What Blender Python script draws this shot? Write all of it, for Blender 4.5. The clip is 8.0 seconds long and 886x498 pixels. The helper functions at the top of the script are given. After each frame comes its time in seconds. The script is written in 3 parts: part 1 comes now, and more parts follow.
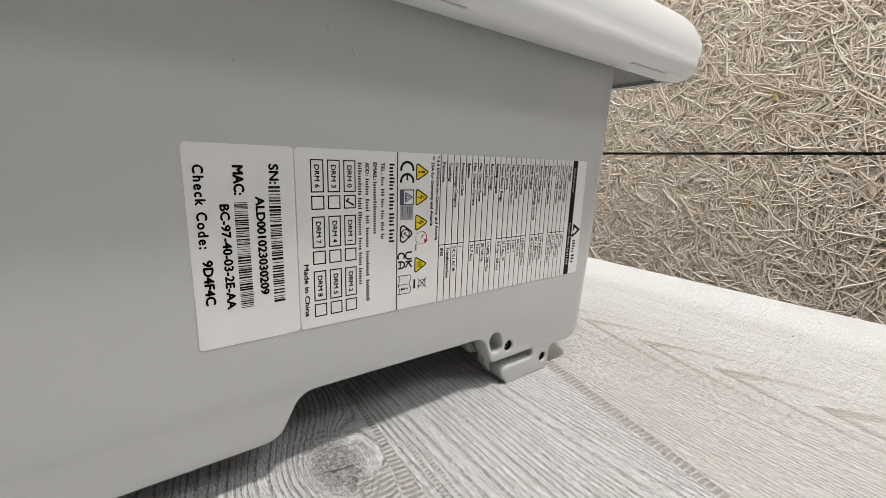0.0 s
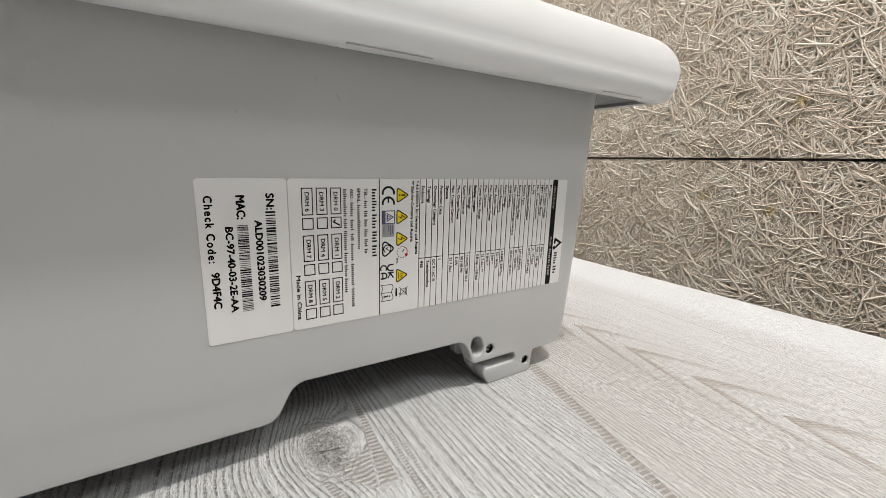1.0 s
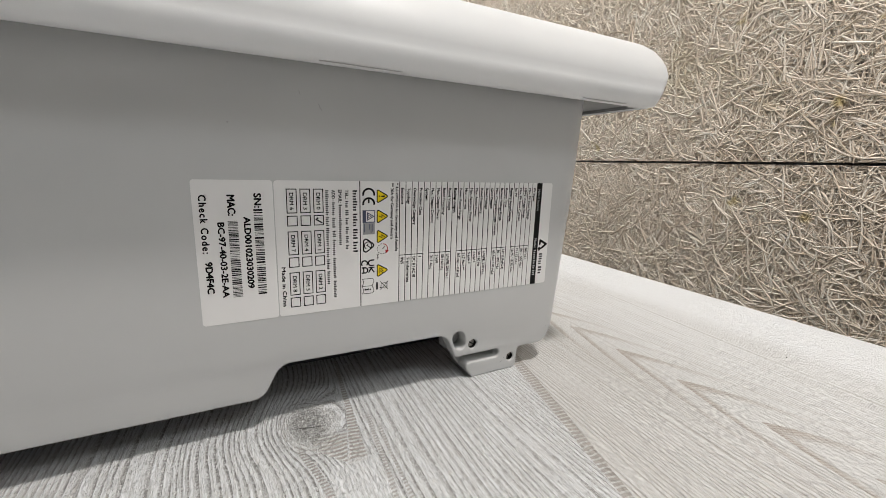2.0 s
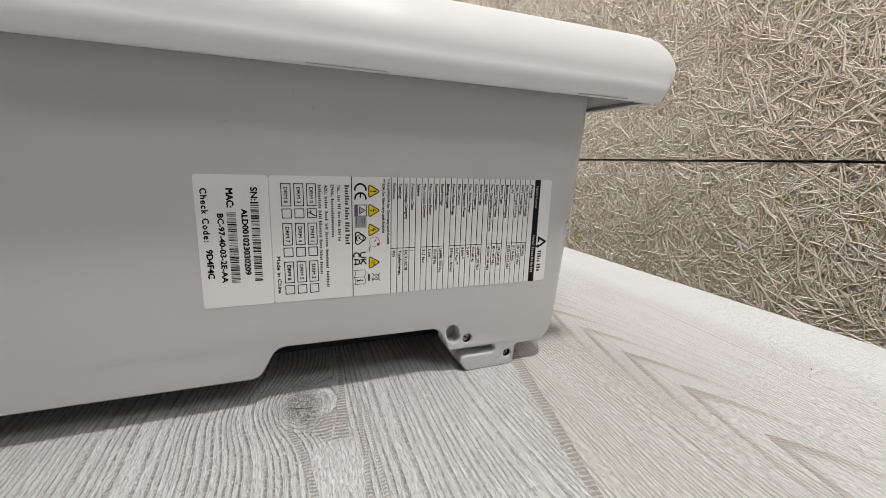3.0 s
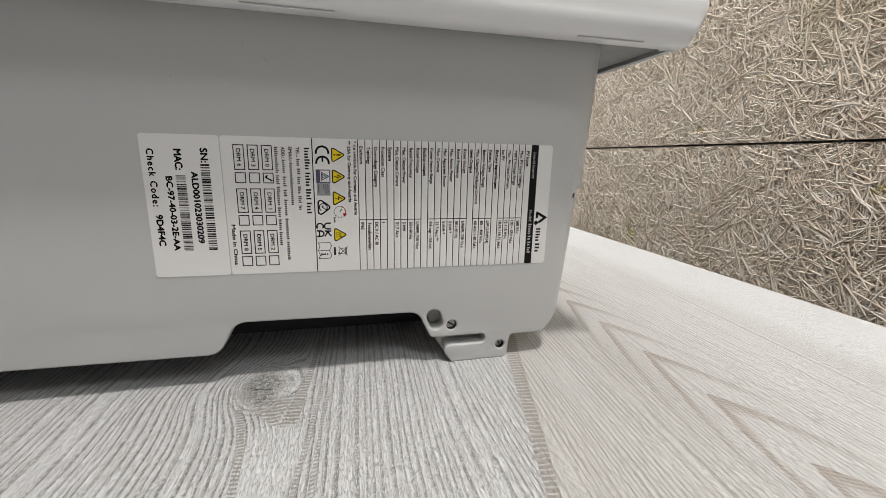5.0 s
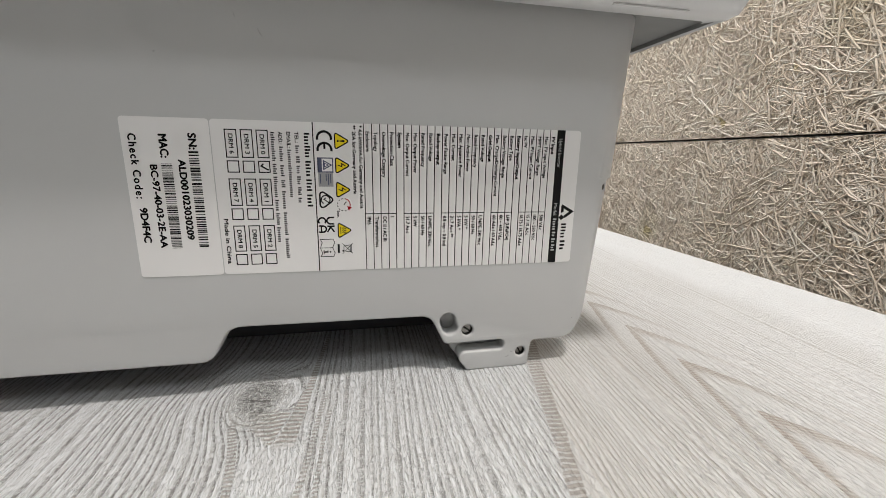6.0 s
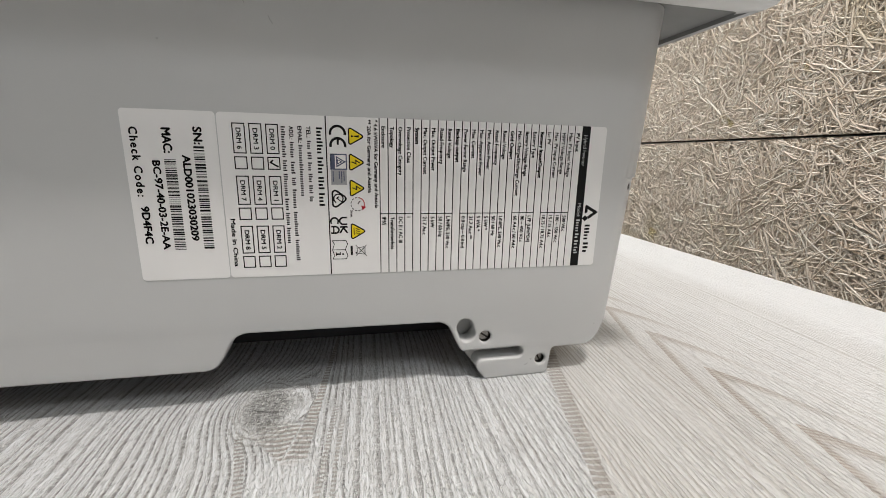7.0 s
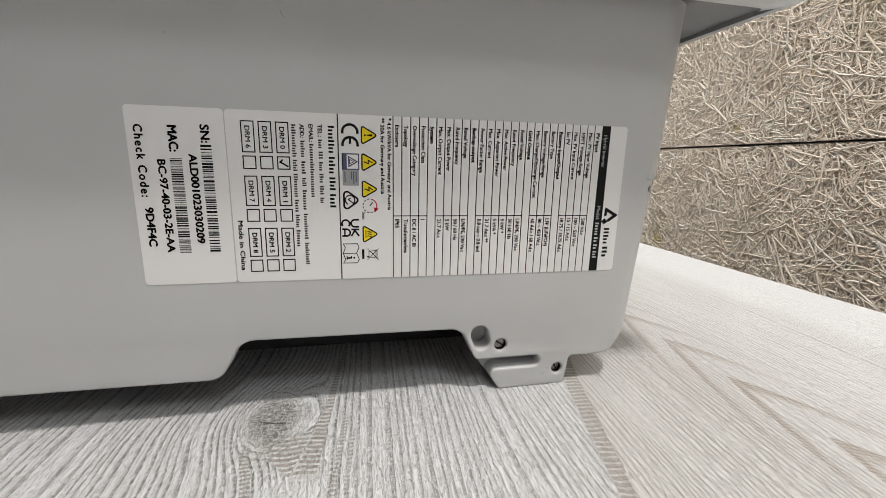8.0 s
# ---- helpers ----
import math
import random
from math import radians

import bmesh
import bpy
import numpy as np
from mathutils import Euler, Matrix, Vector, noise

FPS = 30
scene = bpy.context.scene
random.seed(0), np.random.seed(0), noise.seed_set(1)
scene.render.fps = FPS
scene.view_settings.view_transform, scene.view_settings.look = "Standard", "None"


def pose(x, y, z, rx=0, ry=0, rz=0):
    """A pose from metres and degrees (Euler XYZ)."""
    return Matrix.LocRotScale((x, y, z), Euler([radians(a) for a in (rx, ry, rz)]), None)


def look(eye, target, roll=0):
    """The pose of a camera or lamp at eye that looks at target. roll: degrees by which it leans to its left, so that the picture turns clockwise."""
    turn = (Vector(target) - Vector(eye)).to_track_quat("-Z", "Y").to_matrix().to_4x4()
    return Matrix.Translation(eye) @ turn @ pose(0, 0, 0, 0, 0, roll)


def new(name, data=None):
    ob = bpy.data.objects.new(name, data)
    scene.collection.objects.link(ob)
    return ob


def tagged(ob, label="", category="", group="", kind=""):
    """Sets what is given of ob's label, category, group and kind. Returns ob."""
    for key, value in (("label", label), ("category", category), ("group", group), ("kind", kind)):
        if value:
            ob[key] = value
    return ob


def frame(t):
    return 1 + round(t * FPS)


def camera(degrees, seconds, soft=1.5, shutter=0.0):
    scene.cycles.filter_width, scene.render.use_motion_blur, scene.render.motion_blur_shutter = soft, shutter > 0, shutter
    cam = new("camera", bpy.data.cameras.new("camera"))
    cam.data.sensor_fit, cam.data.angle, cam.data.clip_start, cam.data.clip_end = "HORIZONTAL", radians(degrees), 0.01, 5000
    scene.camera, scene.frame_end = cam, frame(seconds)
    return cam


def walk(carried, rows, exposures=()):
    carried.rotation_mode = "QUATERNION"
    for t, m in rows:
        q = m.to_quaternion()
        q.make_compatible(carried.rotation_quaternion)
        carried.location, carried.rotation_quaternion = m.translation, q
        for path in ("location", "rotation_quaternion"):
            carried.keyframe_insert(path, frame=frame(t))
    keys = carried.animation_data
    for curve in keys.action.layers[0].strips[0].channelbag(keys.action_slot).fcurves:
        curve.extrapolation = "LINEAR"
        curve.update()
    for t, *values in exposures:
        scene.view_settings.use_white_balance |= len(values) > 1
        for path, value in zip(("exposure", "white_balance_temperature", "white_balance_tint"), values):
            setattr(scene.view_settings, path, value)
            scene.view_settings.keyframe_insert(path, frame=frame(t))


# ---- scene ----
cam = camera(95.10, 8.0, 0.75)
PATH = [
    (0, (-0.00041, -0.16764, 0.14287), (1.1722, 1.3958, -0.2819), 1.378),
    (0.3, (-0.00251, -0.17669, 0.14728), (1.1365, 1.4097, -0.2842), 1.333),
    (0.5, (-0.00224, -0.18322, 0.15121), (1.1154, 1.4195, -0.2756), 1.241),
    (1, (0.00877, -0.20448, 0.15686), (1.0592, 1.4427, -0.2714), 1.173),
    (1.5, (0.01725, -0.22153, 0.16068), (0.9920, 1.4721, -0.2653), 1.145),
    (1.7, (0.02385, -0.22813, 0.15793), (0.9692, 1.4839, -0.2610), 1.175),
    (2.8, (0.04931, -0.25362, 0.15856), (0.8058, 1.5476, -0.2697), 1.369),
    (3, (0.05903, -0.25689, 0.15701), (0.7694, 1.5639, -0.2674), 1.269),
    (3.5, (0.07625, -0.26030, 0.15173), (0.7061, 1.5916, -0.2651), 1.021),
    (4, (0.09619, -0.26396, 0.14990), (0.6433, 1.6115, -0.2783), 0.885),
    (5.3, (0.11819, -0.23825, 0.13508), (0.5422, 1.6642, -0.3130), 0.532),
    (5.5, (0.11860, -0.23433, 0.13493), (0.5313, 1.6701, -0.3153), 0.447),
    (6, (0.11864, -0.22060, 0.13102), (0.5185, 1.6857, -0.3231), 0.416),
    (6.5, (0.11750, -0.21103, 0.12785), (0.5170, 1.6953, -0.3264), 0.466),
    (7, (0.11134, -0.20665, 0.12888), (0.5132, 1.7001, -0.3213), 0.611),
    (7.5, (0.10951, -0.20527, 0.12688), (0.5122, 1.7050, -0.3075), 0.638),
    (8, (0.10615, -0.19746, 0.12557), (0.5038, 1.7174, -0.2931), 0.691),
]
EXPOSURE = [(0.0, -0.09), (1.5, -0.14), (2.8, -0.26), (4.2, -0.27), (5.5, -0.21), (6.5, -0.13), (8.0, -0.11)]
walk(cam, [(t, look(eye, target, roll)) for t, eye, target, roll in PATH], EXPOSURE)

# ---- world and light ----
world = bpy.data.worlds.new("room_dark")
scene.world = world
world.use_nodes = True
world.node_tree.nodes["Background"].inputs[0].default_value = (0.8, 0.85, 0.9, 1)
world.node_tree.nodes["Background"].inputs[1].default_value = 0.02


def area(name, m, size, power, colour, shape="DISK", size_y=None):
    lamp = bpy.data.lights.new(name, "AREA")
    lamp.shape, lamp.size, lamp.energy, lamp.color = shape, size, power, colour
    if size_y:
        lamp.size_y = size_y
    ob = new(name, lamp)
    ob.matrix_world = m
    return ob


CEIL = 1.95
area("downlight_lamp", pose(0.46, -0.54, CEIL - 0.035), 0.19, 33.0, (1.0, 0.955, 0.91))
# added fill lamps, placed and powered to balance wall, table and side
FILLS = ((-0.95, 1.35, 8.0), (-1.7, 0.45, 3.0), (-0.3, 2.1, 18.0), (0.20, 1.45, 27.0), (0.60, -1.55, 12.0))
for lx, ly, watts in FILLS:
    area("fill_lamp", pose(lx, ly, CEIL - 0.03), 0.58, watts, (0.905, 0.95, 0.99), "SQUARE")

# ---- materials ----


class Nodes:
    """Short hand for a node material with one Principled shader."""

    def __init__(self, name, rough=0.5, metal=0.0, spec=0.5):
        self.mat = bpy.data.materials.new(name)
        self.mat.use_nodes = True
        self.tree = self.mat.node_tree
        self.shader = self.tree.nodes["Principled BSDF"]
        self.shader.inputs["Roughness"].default_value = rough
        self.shader.inputs["Metallic"].default_value = metal
        self.shader.inputs["Specular IOR Level"].default_value = spec

    def put(self, socket, value):
        if isinstance(value, bpy.types.NodeSocket):
            self.tree.links.new(value, socket)
        else:
            socket.default_value = value

    def node(self, kind, **fields):
        n = self.tree.nodes.new(kind)
        for key, value in fields.items():
            setattr(n, key, value)
        return n

    def m(self, op, a, b=0.0, c=0.0):
        n = self.node("ShaderNodeMath", operation=op)
        self.put(n.inputs[0], a), self.put(n.inputs[1], b), self.put(n.inputs[2], c)
        return n.outputs[0]

    def place(self):
        n = self.node("ShaderNodeTexCoord")
        return n.outputs["Object"]

    def xyz(self, v):
        n = self.node("ShaderNodeSeparateXYZ")
        self.put(n.inputs[0], v)
        return n.outputs

    def vec(self, x, y, z=0.0):
        n = self.node("ShaderNodeCombineXYZ")
        self.put(n.inputs[0], x), self.put(n.inputs[1], y), self.put(n.inputs[2], z)
        return n.outputs[0]

    def noise(self, v, scale, detail=3.0, rough=0.55):
        n = self.node("ShaderNodeTexNoise")
        self.put(n.inputs["Vector"], v)
        n.inputs["Scale"].default_value, n.inputs["Detail"].default_value, n.inputs["Roughness"].default_value = scale, detail, rough
        return n.outputs[0]

    def step(self, v, lo, hi, to_lo=0.0, to_hi=1.0):
        n = self.node("ShaderNodeMapRange", interpolation_type="SMOOTHSTEP")
        for k, value in enumerate((v, lo, hi, to_lo, to_hi)):
            self.put(n.inputs[k], value)
        return n.outputs[0]

    def mix(self, f, a, b):
        n = self.node("ShaderNodeMix", data_type="RGBA")
        for k, value in ((0, f), (6, a), (7, b)):
            self.put(n.inputs[k], (*value, 1) if isinstance(value, tuple) else value)
        return n.outputs[2]

    def bump(self, h, strength, distance):
        n = self.node("ShaderNodeBump")
        n.inputs["Strength"].default_value, n.inputs["Distance"].default_value = strength, distance
        self.put(n.inputs["Height"], h)
        self.put(self.shader.inputs["Normal"], n.outputs[0])

    def done(self, colour, rough=None):
        self.put(self.shader.inputs["Base Color"], (*colour, 1) if isinstance(colour, tuple) else colour)
        if rough is not None:
            self.put(self.shader.inputs["Roughness"], rough)
        return self.mat


def painted(name, colour, rough, grain=900, depth=0.00012, wear=0.04, spec=0.5):
    """A powder-coated or moulded surface: fine orange peel and faint blotches."""
    n = Nodes(name, rough, 0.0, spec)
    p = n.place()
    big = n.noise(p, 9, 3)
    dark = tuple(c * (1 - 2 * wear) for c in colour)
    n.bump(n.noise(p, grain, 2), 0.25, depth)
    return n.done(n.mix(big, dark, tuple(min(1, c * (1 + wear)) for c in colour)), n.step(n.noise(p, 40, 2), 0.3, 0.7, rough - 0.05, rough + 0.06))


HOUSING = painted("grey_powder_coat", (0.51, 0.512, 0.508), 0.46)
COVER = painted("white_moulded_plastic", (0.69, 0.695, 0.70), 0.50, 1400, 0.00005, 0.015)
# the cover's plastic again, darkened to paint in the shade below it
COVER_SHADE = painted("shaded_cover_plastic", (0.17, 0.173, 0.173), 0.5)
SHADOW_GAP = painted("slot_shade", (0.44, 0.435, 0.43), 0.6)
PAPER = painted("white_label_film", (0.745, 0.735, 0.725), 0.38, 500, 0.00003, 0.015)
INK = painted("black_ink", (0.010, 0.010, 0.010), 0.6, 600, 0.00002, 0.04, 0.12)
GREY_INK = painted("grey_ink", (0.34, 0.34, 0.35), 0.6, 600, 0.00002, 0.04, 0.12)
BLUE_INK = painted("slate_blue_ink", (0.10, 0.11, 0.17), 0.6, 600, 0.00002, 0.04, 0.12)
LIGHT_INK = painted("knocked_out_ink", (0.45, 0.45, 0.45), 0.6, 600, 0.00002, 0.04, 0.12)
YELLOW_INK = painted("yellow_ink", (0.78, 0.62, 0.02), 0.6, 600, 0.00002, 0.04, 0.12)
RED_INK = painted("red_ink", (0.55, 0.03, 0.04), 0.6, 600, 0.00002, 0.04, 0.12)
# greys of the unseen west and south walls, set to limit bounced light
GREY_WALL = painted("bounce_cutting_grey", (0.11, 0.108, 0.108), 0.9, 120, 0.001, 0.05)
PALE_WALL = painted("bounce_dimming_grey", (0.30, 0.298, 0.295), 0.9, 120, 0.001, 0.04)
PLASTER = painted("white_plaster", (0.74, 0.73, 0.70), 0.9, 120, 0.001, 0.03)
FLOORING = painted("grey_floor", (0.30, 0.28, 0.26), 0.6, 60, 0.0005, 0.1)
# near black, for added pieces that deepen the shade below the inverter
LIGHT_BLOCK = painted("dark_light_block", (0.028, 0.028, 0.03), 0.6)
SCUFF = painted("rubbed_grey", (0.40, 0.402, 0.398), 0.6)
METAL = painted("dull_white_metal", (0.7, 0.7, 0.7), 0.4)


def steel():
    n = Nodes("scratched_steel", 0.3, 1.0)
    p = n.place()
    n.bump(n.noise(p, 2500, 2), 0.5, 0.0001)
    return n.done(n.mix(n.noise(p, 600, 2), (0.13, 0.125, 0.115), (0.48, 0.46, 0.43)))


def dark_thread():
    n = Nodes("dark_thread", 0.5, 0.6)
    p = n.place()
    return n.done(n.mix(n.noise(p, 900, 2), (0.012, 0.011, 0.010), (0.06, 0.055, 0.05)))


STEEL, THREAD = steel(), dark_thread()


def glow():
    n = Nodes("lamp_diffuser", 0.5)
    n.shader.inputs["Emission Color"].default_value = (1, 0.97, 0.92, 1)
    n.shader.inputs["Emission Strength"].default_value = 2.0
    return n.done((0.8, 0.8, 0.8))


GLOW = glow()


def white_wood():
    """Whitewashed, brushed larch decor: embossed grain along y, a knot, hatched bands and a cathedral figure."""
    n = Nodes("whitewashed_larch_decor", 0.42)
    x, y, z = n.xyz(n.place())
    m = n.m

    def mul(*f):
        out = f[0]
        for g in f[1:]:
            out = m("MULTIPLY", out, g)
        return out

    def add(*f):
        out = f[0]
        for g in f[1:]:
            out = m("ADD", out, g)
        return out

    def less(a, b):
        return m("SUBTRACT", a, b)

    def grainy(across, along, detail=3, rough=0.6, at=None):
        """Noise stretched along the boards; across and along are its frequencies per metre."""
        return n.noise(n.vec(mul(x if at is None else at, across), mul(y, along)), 1.0, detail, rough)

    def band(centre, half, y0, y1, soft=0.008):
        d = m("ABSOLUTE", less(add(x, mul(fine, 0.004)), centre))
        return mul(n.step(d, half, mul(half, 0.75)), n.step(y, y0, y0 + soft), n.step(y, y1, y1 - soft))

    wob = less(grainy(5.0, 1.6, 2), 0.5)
    fine = less(grainy(60.0, 14.0), 0.5)
    tremble = less(grainy(260.0, 150.0), 0.5)
    # the rings swing out round the left of the knot and run straight on its right
    ky = add(y, 0.002)
    swell = m("POWER", 2.718, mul(ky, ky, -900.0))
    near = m("POWER", 2.718, mul(m("MAXIMUM", less(0.050, x), 0.0), -26.0))
    shove = mul(swell, near, n.step(x, 0.090, 0.070), 0.020)
    left = add(x, shove, mul(wob, 0.030), mul(fine, 0.0020), mul(tremble, 0.0009))
    # growth rings of the near boards: spacing wanders, each ring a row of short ticks
    ph = add(mul(left, 255.0), mul(n.noise(n.vec(mul(left, 16.0), 0.3), 1.0, 2), 15.0))
    saw = m("FRACT", ph)
    ring = mul(n.step(saw, 0.50, 0.84), n.step(saw, 1.0, 0.96))
    ticks = n.step(grainy(330.0, 560.0, 2, 0.6), 0.40, 0.56)
    runs = n.step(grainy(90.0, 22.0, 2), 0.30, 0.55, 0.45, 1.0)
    ring = mul(ring, runs, add(0.42, mul(ticks, 0.58)))
    smudge = n.step(x, 0.0, -0.09)
    hair = n.step(grainy(820.0, 26.0, 3, 0.7, left), 0.50, 0.62)
    fleck = n.step(grainy(950.0, 210.0, 3, 0.72), 0.53, 0.62)
    dash = n.step(grainy(1150.0, 230.0, 3, 0.7, add(x, 3.0)), 0.55, 0.64)
    streak = grainy(900.0, 60.0, 3, 0.7, left)
    wash = grainy(22.0, 5.0)
    # the far board
    far = n.step(less(x, mul(y, 0.27)), 0.222, 0.232)
    near_board = less(1.0, far)
    cx = add(less(x, 0.3230), mul(wob, 0.010), mul(tremble, 0.0022))
    right, lft = m("MAXIMUM", cx, 0.0), m("MAXIMUM", mul(cx, -1.0), 0.0)
    rise = add(mul(right, 1.15), mul(right, right, 26.0), mul(right, right, right, 240.0), mul(lft, 2.9), mul(lft, lft, 14.0), mul(lft, lft, lft, 260.0))
    saw2 = m("FRACT", m("DIVIDE", add(y, rise, mul(fine, 0.010), mul(wob, 0.012), 0.0105 + 0.0555 * 8), 0.0555))
    core = n.step(m("ABSOLUTE", cx), 0.034, 0.006)
    fill = mul(n.step(saw2, add(0.62, mul(core, -0.06)), 0.90), n.step(saw2, 1.0, 0.975))
    comb = n.step(m("SINE", add(mul(x, 1500.0), mul(y, 2100.0), mul(fine, 12.0))), -0.5, 0.5, 0.62, 1.0)
    figure = mul(fill, comb, n.step(grainy(9.0, 7.0, 2), 0.26, 0.56, 0.55, 1.0))
    pin = add(x, mul(wob, 0.022), mul(y, -0.08), mul(fine, 0.0016))
    pin_saw = m("FRACT", add(mul(pin, 330.0), mul(n.noise(n.vec(mul(pin, 26.0), 0.7), 1.0, 2), 9.0)))
    pins = mul(n.step(pin_saw, 0.45, 0.80), n.step(pin_saw, 1.0, 0.93), n.step(grainy(70.0, 11.0, 2), 0.34, 0.58, 0.35, 1.0), n.step(grainy(300.0, 90.0, 2), 0.36, 0.56, 0.70, 1.0))
    edge_band = n.step(x, 0.440, 0.485)
    # hatched bands
    rung_a = n.step(m("SINE", add(mul(y, 6.2832 / 0.0031), mul(fine, 9.0), mul(x, 160.0))), -0.55, 0.35, 0.30, 1.0)
    rung_b = n.step(m("SINE", add(mul(y, 6.2832 / 0.0034), mul(fine, 9.0), mul(x, 260.0))), -0.75, 0.0, 0.36, 1.0)
    rung_c = n.step(m("SINE", add(mul(y, 6.2832 / 0.0024), mul(fine, 12.0))), -0.3, 0.4, 0.20, 1.0)
    low = m("MAXIMUM", less(-0.004, y), 0.0)
    a_right = add(0.0896, mul(y, 0.0745))
    a_left = less(add(0.0848, mul(y, 0.125)), mul(low, 0.11))
    ladder = mul(band(mul(add(a_right, a_left), 0.5), mul(m("MAXIMUM", less(a_right, a_left), 0.0022), 0.5), -0.052, 0.105), rung_a)
    tail = mul(n.step(x, 0.056, 0.062), n.step(x, add(a_left, 0.001), a_left), n.step(add(y, mul(x, 1.15), mul(fine, 0.006)), 0.0370, 0.0400), n.step(add(y, mul(x, 0.30)), 0.0035, -0.0010))
    tail = mul(tail, rung_a, n.step(x, 0.058, 0.072, 0.55, 1.0))
    wide_b = m("MAXIMUM", add(0.0054, mul(y, 0.016), mul(wob, 0.004)), 0.0016)
    board_edge = mul(band(add(0.2262, mul(y, 0.265), mul(wob, 0.006)), wide_b, -0.40, 0.30), rung_b, 0.9)
    d = m("MAXIMUM", less(-0.030, y), 0.0)
    curl = mul(band(add(0.0540, mul(d, 0.26), mul(d, d, -1.4)), 0.0021, -0.30, -0.022), rung_c, 0.9)
    twin = mul(m("MAXIMUM", band(add(0.0973, mul(y, 0.085)), 0.0015, -0.40, -0.006), band(add(0.1010, mul(y, 0.05)), 0.0012, -0.40, -0.020)), rung_c, 0.8)
    hatched = m("MAXIMUM", m("MAXIMUM", m("MAXIMUM", ladder, tail), board_edge), m("MAXIMUM", curl, twin))
    pale = mul(n.step(m("ABSOLUTE", less(x, add(0.0800, mul(y, 0.06)))), 0.0150, 0.0100), n.step(y, -0.040, -0.056))
    # the knot: dark heart, cracked pale halo
    hx, hy = less(x, 0.0612), mul(add(y, 0.0065), 0.60)
    kr = add(m("SQRT", add(mul(hx, hx), mul(hy, hy))), mul(fine, 0.0035), mul(tremble, 0.0022))
    heart = n.step(kr, 0.0140, 0.0075)
    halo = mul(n.step(kr, 0.0180, 0.0120), n.step(x, 0.088, 0.074))
    shells = n.step(m("SINE", add(mul(kr, 2700.0), mul(wob, 9.0), mul(tremble, 3.0))), 0.25, 0.9)
    shells = mul(shells, n.step(kr, 0.0205, 0.0165), n.step(kr, 0.0105, 0.0125), n.step(x, 0.082, 0.064, 0.35, 1.0), n.step(grainy(210.0, 160.0), 0.36, 0.56, 0.3, 1.0))
    cracks = n.step(grainy(300.0, 800.0, 3, 0.7), 0.47, 0.58)
    crumble = n.step(grainy(620.0, 420.0, 3, 0.75), 0.50, 0.60)
    chips = n.step(grainy(520.0, 620.0, 3, 0.75, add(x, 5.0)), 0.54, 0.62)
    split = mul(n.step(m("ABSOLUTE", add(y, 0.0085, mul(hx, 0.30), mul(fine, 0.006))), 0.0007, 0.0003), n.step(m("ABSOLUTE", hx), 0.0075, 0.0055))
    bare = mul(less(1.0, n.step(hatched, 0.05, 0.25)), less(1.0, mul(pale, 0.85)), less(1.0, halo))
    # colours
    grey = n.mix(n.step(streak, 0.35, 0.65), (0.615, 0.62, 0.623), (0.785, 0.80, 0.815))
    cream = n.mix(wash, (0.64, 0.63, 0.61), (0.75, 0.75, 0.75))
    col = n.mix(far, grey, cream)
    col = n.mix(mul(edge_band, 0.80), col, (0.76, 0.76, 0.76))
    col = n.mix(mul(hair, bare, near_board, 0.34), col, (0.34, 0.32, 0.295))
    dark = mul(ring, bare, near_board, less(1.0, mul(smudge, 0.40)), n.step(x, 0.085, 0.125, 1.0, 0.74))
    col = n.mix(mul(smudge, n.step(saw, 0.1, 0.7), 0.30), col, (0.42, 0.37, 0.325))
    col = n.mix(mul(dark, 0.86), col, (0.192, 0.182, 0.172))
    col = n.mix(mul(pins, far, less(1.0, mul(core, 0.45)), less(0.66, mul(edge_band, 0.42))), col, (0.40, 0.37, 0.335))
    col = n.mix(mul(figure, far, less(1.0, mul(edge_band, 0.93)), add(0.22, mul(core, 0.62))), col, (0.36, 0.30, 0.25))
    col = n.mix(mul(hatched, 0.84), col, (0.33, 0.295, 0.26))
    col = n.mix(mul(halo, 0.22), col, (0.60, 0.595, 0.575))
    col = n.mix(mul(halo, crumble, 0.62), col, (0.26, 0.25, 0.23))
    col = n.mix(mul(shells, 0.72), col, (0.22, 0.205, 0.185))
    col = n.mix(mul(heart, 0.45), col, (0.24, 0.235, 0.215))
    col = n.mix(mul(heart, cracks, 0.70), col, (0.11, 0.105, 0.095))
    col = n.mix(mul(m("MAXIMUM", heart, halo), chips, 0.60), col, (0.74, 0.74, 0.72))
    col = n.mix(mul(split, 0.85), col, (0.05, 0.045, 0.04))
    col = n.mix(mul(dash, less(1.0, edge_band), less(1.0, mul(hatched, 0.8)), less(0.26, mul(far, 0.22))), col, (0.33, 0.31, 0.28))
    col = n.mix(mul(fleck, less(1.0, mul(hatched, 0.85)), less(0.66, mul(far, 0.56))), col, (0.85, 0.853, 0.85))
    relief = add(mul(streak, 0.4), mul(fleck, 0.5), mul(add(mul(dark, 0.9), mul(dash, 0.5), mul(hatched, 0.6), mul(pins, far, 0.5), mul(heart, cracks, 0.6)), -1.0))
    n.bump(relief, 0.9, 0.0009)
    return n.done(col, n.step(streak, 0.2, 0.8, 0.36, 0.55))


WOOD = white_wood()


